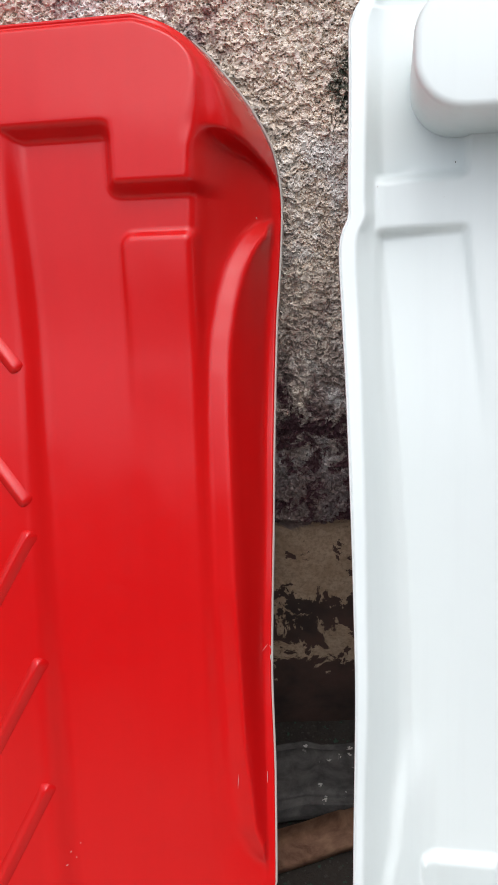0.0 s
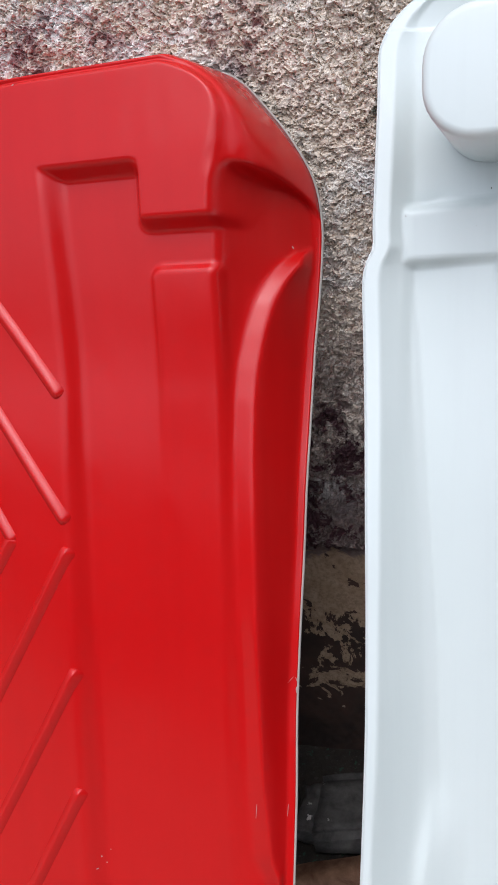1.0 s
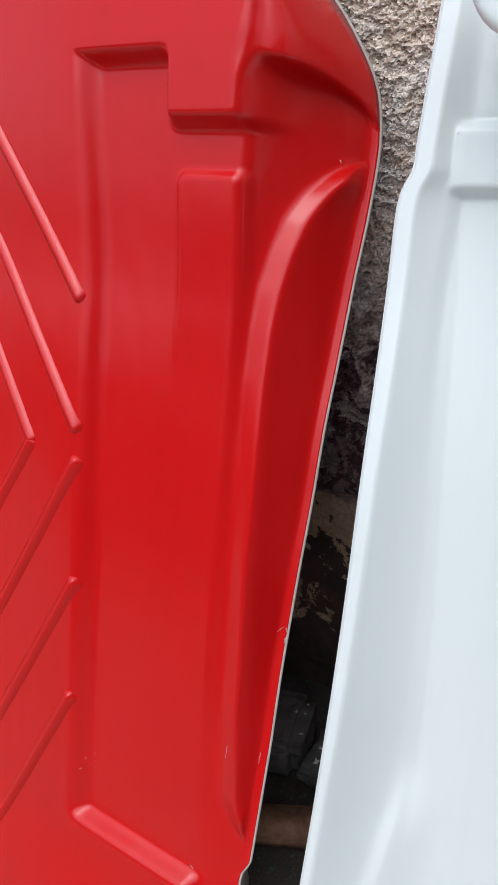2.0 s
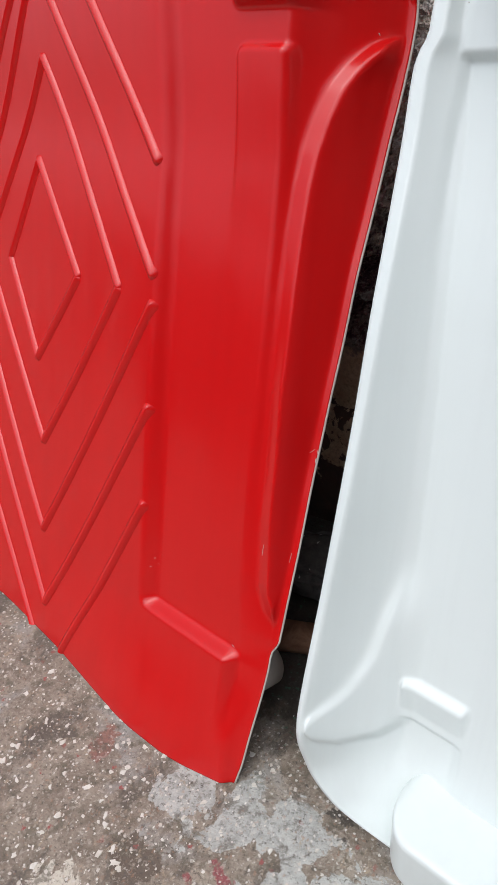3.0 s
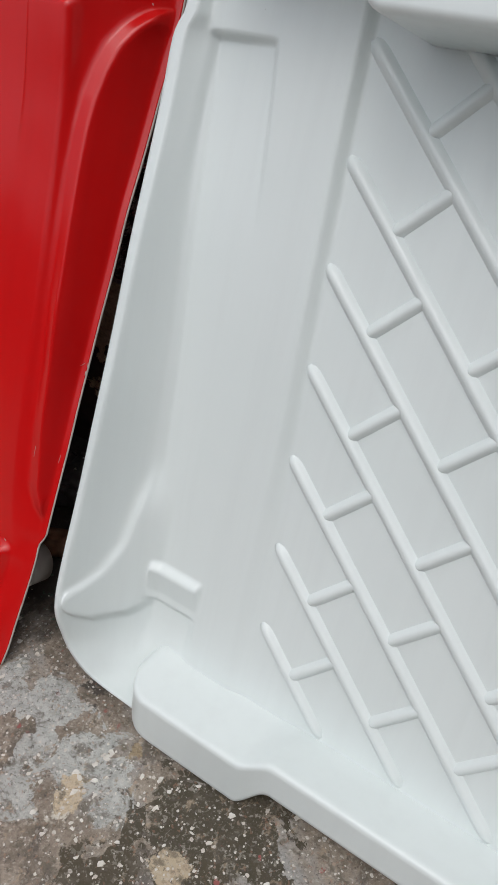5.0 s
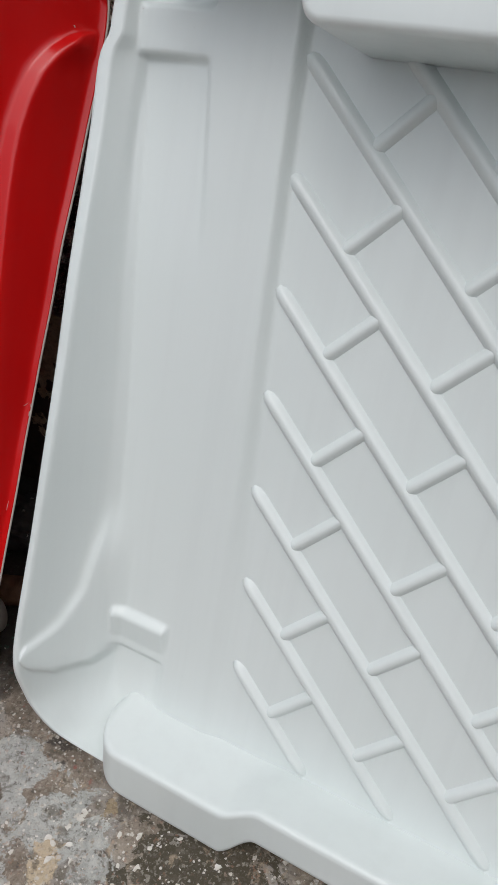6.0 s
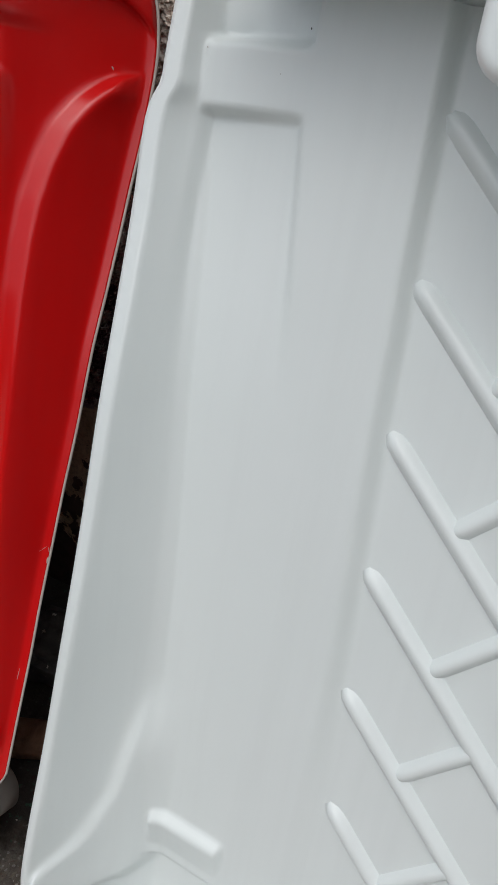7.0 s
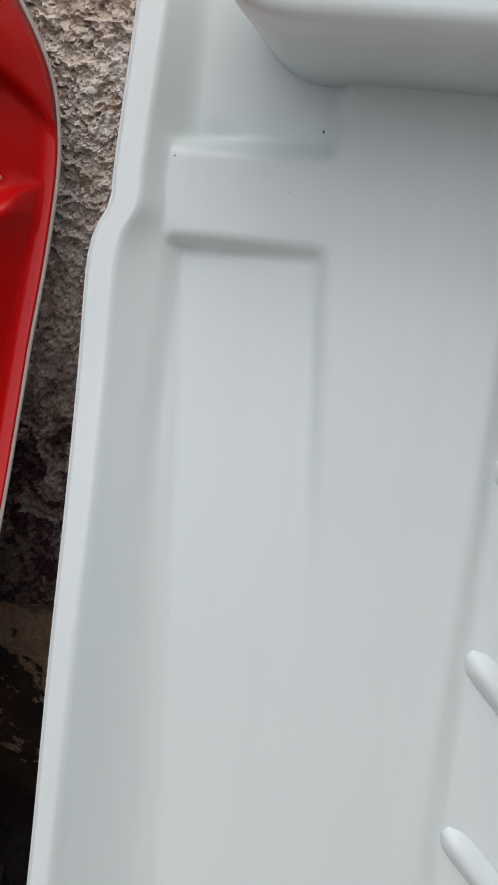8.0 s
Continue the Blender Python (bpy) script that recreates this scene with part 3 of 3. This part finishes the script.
def white_rim_u(v):
    return curve_table(v, [-0.01, 0.02, 0.08, 0.15, 0.24, 0.27, 0.42, 0.65, 0.8, 0.95, 1.1, 1.2, 1.275, 1.295, 1.325, 1.345, 1.5, 1.57, 1.60, 1.63, 1.66],
                       [0.1940, 0.1489, 0.0432, -0.0027, -0.0114, -0.0137, -0.0133, -0.0111, -0.0146, -0.0198, -0.0267, -0.0327, -0.0361, -0.0340, -0.0229, -0.0240, -0.0230, -0.0238, -0.0135, 0.0143, 0.0821])


def white_rim_w(v):
    return curve_table(v, [-0.01, 0.02, 0.08, 0.15, 0.24, 0.5, 0.65, 0.8, 0.95, 1.1, 1.2, 1.3, 1.66], [-0.0346, -0.0058, 0.0417, 0.0687, 0.0989, 0.0764, 0.0647, 0.0468, 0.0307, 0.0071, -0.0092, -0.0192, -0.0626])


def white_edge(v):
    return lerp_table(v, [0.15, 0.323, 0.490, 0.661, 0.829, 0.998, 1.169, 1.333, 1.6], [0.364, 0.355, 0.344, 0.330, 0.320, 0.309, 0.300, 0.294, 0.284])


def white_height(u, v):
    um = np.where(u > MIDW, 2 * MIDW - u, u)
    rim_u, rim_w = white_rim_u(v), white_rim_w(v)
    base = curve_table(v, [0, 0.2, 0.5, 0.72, 1, 1.2, 1.3, 1.66], [0.22, 0.10, 0.073, 0.066, 0.047, 0.031, 0.021, 0.02])
    base = rim_u + 0.03 + 0.5 * (base - rim_u - 0.03 + np.hypot(base - rim_u - 0.03, 0.012))
    edge_f = white_edge(v)
    chan = lerp_table(v, [0.25, 0.9, 1.6], [-0.070, -0.058, -0.056])
    w = chan - (0.078 + chan) * S(edge_f - lerp_table(v, [0.3, 0.7, 1.1], [0.060, 0.030, 0.021]), edge_f - 0.002, um)
    right = um - 0.12 * np.clip(1.31 - v, 0, 0.4)
    box = S(0.008 - 0.04 * S(1.36, 1.40, v), 0.022 + 0.05 * S(1.36, 1.40, v), um) * (1 - S(0.128 + 0.003 * S(1.36, 1.38, v), 0.141 - 0.002 * S(1.36, 1.38, v), right))
    vb = v - 0.04 * (um - 0.04)
    w = w - 0.012 * box * ((1 - S(1.293, 1.307, vb)) * S(0.95, 1.28, v) + 1.6 * S(1.366, 1.382, vb))
    # small bar near the bottom
    across = S(0.084, 0.094, um) * (1 - S(0.203, 0.210, um))
    lip = lerp_table(v, [0.1, 0.3, 0.6, 1.1, 1.5], [0.008, 0.010, 0.014, 0.020, 0.021])
    q = np.clip((um - rim_u - lip) / np.maximum(base - rim_u - lip, 0.01), 0, 1)
    # the hollow closes round the top corner as well
    up = np.clip((1.652 - v) / 0.055, 0, 1)
    q = np.clip(0.5 * (q + up - np.hypot(q - up, 0.06)), 0, 1)
    g = 1 - (1 - q) ** 1.75
    side = rim_w + (w - rim_w) * g
    side = side + 0.0030 * np.exp(-((q - 0.84) / 0.14) ** 2) * S(0.4, 0.6, v) * (1 - S(1.32, 1.37, v))
    ledge = across * S(0.236, 0.248, v) * (1 - S(0.314, 0.338, v))
    side = side + np.maximum(0, chan - 0.004 + 0.28 * (v - 0.25) - side) * ledge
    side = side - 0.009 * S(0.078, 0.100, um) * (1 - S(0.188, 0.214, um)) * (1 - S(0.238, 0.250, v)) * S(0.12, 0.20, v)
    # crossbar that stands a little proud of the foot of the side
    bar = S(-0.016, -0.006, um - base) * (1 - S(0.05, 0.125, um)) * S(1.296, 1.308, vb) * (1 - S(1.365, 1.380, vb))
    side = side + np.maximum(0, chan + 0.009 - side + 0.006 * (1 - q)) * bar
    # leaf-shaped plateau at the foot of the side
    arc = soft_table(v, [0.24, 0.27, 0.29, 0.31, 0.365, 0.437, 0.5, 0.6], [-0.025, -0.005, 0.010, 0.019, 0.033, 0.039, 0.042, 0.044], 0.008)
    low = lerp_table(um, [-0.012, 0.0, 0.012, 0.030, 0.068, 0.105, 0.13], [0.300, 0.236, 0.206, 0.187, 0.193, 0.228, 0.25])
    leaf = S(-0.006, 0.024, um - arc) * S(-0.004, 0.028, v - low) * (1 - S(0.058, 0.115, um)) * (1 - S(0.42, 0.56, v)) * S(0, 0.1, q)
    return side + 0.030 * leaf


def white_panel():
    top = thing("fibreglass_panel", "white moulded fibreglass panel with slanting brick-pattern ribs, hollow side out", "moulded panel", WHITE_POSE, "fibreglass panels")
    us = shares([0.0028] * 48 + [0.0042] * 160 + [0.012] * 40 + [0.005] * 20)
    vs = np.concatenate([np.arange(-0.005, 0.42, 0.0040), np.arange(0.42, 1.26, 0.006), np.arange(1.26, 1.6, 0.0040), np.linspace(1.6, 1.66, 22)])
    U, V, W = panel_grid(us, vs, lambda v: (white_rim_u(v), 2 * MIDW - white_rim_u(v)), white_height, math.tan(radians(LEAN_WHITE)))
    shell = grid_mesh("shell", np.stack([U, -W, V], -1), WHITE, top)
    sol = shell.modifiers.new("thickness", "SOLIDIFY")
    sol.thickness, sol.offset = 0.005, -1
    line = [Vector((U[i, 0], -W[i, 0] + 0.0026, V[i, 0])) for i in range(0, len(vs), 3)] + [Vector((U[-1, j], -W[-1, j] + 0.0026, V[-1, j])) for j in range(0, len(us), 6)]
    part("rim", tube(line, 0.0026), WHITE, top)
    # slanting courses and the short bars between them
    starts = (0.410, 0.410, 0.412, 0.399, 0.401, 0.417, 0.413, 0.427, 0.433, 0.438)
    for k in range(-4, 8):
        v0 = 1.345 - 0.1588 * k
        def course(u, v0=v0):
            return v0 - 0.945 * (u - 0.275)
        us_ = np.linspace(0.255, 1.12, 400)
        ok = [u for u in us_ if 0.155 < course(u) < 1.40 and u > float(white_edge(course(u))) - 0.006 and u < 2 * MIDW - float(white_edge(course(u)))]
        if len(ok) < 12:
            continue
        a, b = ok[0], ok[-1]
        part("rib", ridge((a, course(a)), (b, course(b)), 0.0112, 0.0152, 0.34, white_height, 0.030, soft=True), WHITE, top)
        for j in range(-3, 5):
            u = starts[min(max(k + 2, 0), 9)] + 0.1755 * j
            p = (u, course(u))
            e = (p[0] + 0.686 * 0.1200, p[1] + 0.728 * 0.1200)
            if p[0] > float(white_edge(p[1])) + 0.02 and e[0] < 1.06 and p[1] > 0.17 and e[1] < 1.42:
                part("rib", ridge(p, e, 0.0103, 0.0136, 0.30, white_height, 0.014, soft=True), WHITE, top)
    part("block", rounded_slab(0.058, 2 * MIDW - 0.058, 1.4262, 1.572, -0.08, 0.098, 0.062, 0.011), WHITE, top)
    part("block", rounded_slab(0.360, 2 * MIDW - 0.360, 1.337, 1.60, -0.090, 0.130, 0.030, 0.012, draft=0.003), WHITE, top)
    for k, (u, v, a) in enumerate(((0.121, 1.394, 0.0026), (0.105, 1.345, 0.0014), (0.014, 1.362, 0.0026))):
        part("stain", mark(u, v, a, a * 0.6, 0.5 * k, white_height, k + 20), STONE if k == 0 else RAW, top, "small brown dirt speck")
    part("sill", white_sill(), WHITE, top)
    return top


def white_sill():
    """The thick bottom member: bulging at the ends, stepped back between them."""
    bm = bmesh.new()
    us = np.concatenate([0.130 + 0.10 * np.linspace(0, 1, 34) ** 2, np.linspace(0.235, 0.70, 94)])
    us = np.concatenate([us, (2 * MIDW - us)[::-1][1:]])
    rings = []
    r = 0.013
    for u in us:
        um = u if u <= MIDW else 2 * MIDW - u
        k = float(S(0.425, 0.497, np.array(um)))
        e = math.sqrt(max(0.0, 1 - (1 - min((um - 0.130) / 0.080, 1)) ** 2.4))
        fb, ft, vt, vb = 0.030 - 0.002 * k, 0.056 - 0.014 * k, 0.114 + 0.028 * k, 0.0 + 0.062 * k
        back, top_back = -0.105, 0.150 + 0.020 * (1 - min((um - 0.130) / 0.10, 1.0)) - 0.045 * (1 - min((um - 0.130) / 0.035, 1.0)) ** 2
        vt = top_back + (vt - top_back) * e
        ft, fb = back + (ft - back) * (0.15 + 0.85 * e), back + (fb - back) * (0.30 + 0.70 * e)
        low = 1 - min((um - 0.130) / 0.10, 1)
        low = 1 - math.sqrt(max(0.0, 1 - low ** 2.2))
        fb, vb = fb + (ft - 0.012 - fb) * low, vb + (vt - 0.035 - vb) * low
        vb = max(vb, -fb * math.tan(radians(LEAN_WHITE)) + 0.004)
        corners = [Vector((back, 0.032)), Vector((fb, vb)), Vector((ft, vt)), Vector((back, top_back))]
        ring = []
        for i, c in enumerate(corners):
            p, q = corners[i - 1], corners[(i + 1) % 4]
            if i in (1, 2):
                a, b = c + (p - c).normalized() * r, c + (q - c).normalized() * r
                ring.append(c + (p - c).normalized() * r * 1.25)
                for t in (0, 0.25, 0.5, 0.75, 1):
                    ring.append((1 - t) ** 2 * a + 2 * t * (1 - t) * c + t * t * b)
                ring.append(c + (q - c).normalized() * r * 1.25)
            else:
                ring.append(c)
        rings.append([bm.verts.new((u, -x.x, x.y)) for x in ring])
    n = len(rings[0])
    for a, b in zip(rings, rings[1:]):
        for k in range(n - 1):
            bm.faces.new((a[k], a[k + 1], b[k + 1], b[k]))
    bm.faces.new(rings[0])
    bm.faces.new(rings[-1][::-1])
    bmesh.ops.recalc_face_normals(bm, faces=bm.faces)
    return bm


white_panel()


# ---- things on the ground behind the panels ----
def stone(x, y, z, sx, sy, sz, rot, seed, label):
    bm = bmesh.new()
    bmesh.ops.create_cube(bm, size=1)
    bmesh.ops.bevel(bm, geom=bm.edges[:], offset=0.12, segments=2, affect="EDGES")
    bmesh.ops.subdivide_edges(bm, edges=bm.edges[:], cuts=7, use_grid_fill=True)
    for v in bm.verts:
        v.co = Vector((v.co.x * sx, v.co.y * sy, v.co.z * sz))
        v.co += 0.013 * noise.noise_vector(v.co * 13 + Vector((seed, 0, 0))) + 0.006 * noise.noise_vector(v.co * 45 + Vector((seed, 2, 0)))
    low = min(v.co.z for v in bm.verts)
    for v in bm.verts:
        v.co.z -= low
    ob = mesh_object("stone", bm, STONE)
    ob.matrix_world = pose(x, y, z, 0, 0, rot)
    tagged(ob, label, "stone", "stones at the wall's foot")


stone(0.10, 1.237, 0.0, 0.34, 0.155, 0.055, 4, 1, "dark flat paving stone at the foot of the wall")
stone(-0.185, 1.235, 0.0, 0.21, 0.165, 0.078, 7, 8, "dark chipped paving stone with paint flecks behind the red panel")
stone(0.30, 1.22, 0.0, 0.22, 0.2, 0.06, 15, 3, "dark flat paving stone behind the white panel")


def stick():
    bm = bmesh.new()
    bmesh.ops.create_cube(bm, size=1, matrix=Matrix.Diagonal((0.6, 0.075, 0.045, 1)))
    bmesh.ops.subdivide_edges(bm, edges=[e for e in bm.edges if abs(e.verts[0].co.x - e.verts[1].co.x) > 0.1], cuts=12)
    bmesh.ops.bevel(bm, geom=[e for e in bm.edges if abs(e.verts[0].co.x - e.verts[1].co.x) > 0.01], offset=0.01, segments=2, affect="EDGES")
    for v in bm.verts:
        v.co += 0.004 * noise.noise_vector(v.co * 9)
        v.co.z += 0.026
    ob = mesh_object("timber", bm, WOOD)
    ob.matrix_world = pose(0.05, 1.095, 0.0, 0, 0, 18)
    tagged(ob, "old brown length of timber lying on the floor", "timber")


stick()


def paint_flecks():
    """Dried drips of pale paint, too many to count."""
    bm = bmesh.new()
    rng = random.Random(4)
    for _ in range(2300):
        x, y = rng.uniform(-1.1, 0.9), rng.uniform(0.15, 0.9)
        if noise.noise((x * 3, y * 3, 8)) < rng.uniform(-0.5, 0.3):
            continue
        r = 0.0009 + 0.0062 * rng.random() ** 4
        n = rng.randint(6, 9)
        turn, long = rng.uniform(0, 6.28), rng.uniform(1.0, 1.7)
        pts = []
        for k in range(n):
            a = math.tau * k / n
            q = r * rng.uniform(0.45, 1.4)
            px, py = q * long * math.cos(a), q * math.sin(a)
            pts.append((x + px * math.cos(turn) - py * math.sin(turn), y + px * math.sin(turn) + py * math.cos(turn)))
        z = 0.003 * noise.noise((x * 7, y * 7, 3))
        lowr = [bm.verts.new((a, b, z - 0.001)) for a, b in pts]
        up = [bm.verts.new((x + (a - x) * 0.8, y + (b - y) * 0.8, z + 0.0016)) for a, b in pts]
        bm.faces.new(up)
        for k in range(n):
            bm.faces.new((lowr[k], lowr[(k + 1) % n], up[(k + 1) % n], up[k]))
    ob = mesh_object("paint_drips", bm, FLECK, None, False)
    tagged(ob, "dried drips of pale paint on the concrete", "paint drips", kind="stuff")


paint_flecks()

# plain unseen walls behind and beside the viewer, added to block light and shape reflections
east = mesh_object("unseen_wall_east", box_bm(3.4, 3.6, -4.2, 1.42, 0, 2.6), SMOOTH_WALL, None, False)
tagged(east, "plain grey wall out of view, added to shape the light", "wall", kind="structure")
opposite = mesh_object("unseen_wall_south", box_bm(-15, 15, -4.4, -4.2, 0, 2.15), SMOOTH_WALL, None, False)
tagged(opposite, "plain grey wall out of view, added to shape the light", "wall", kind="structure")
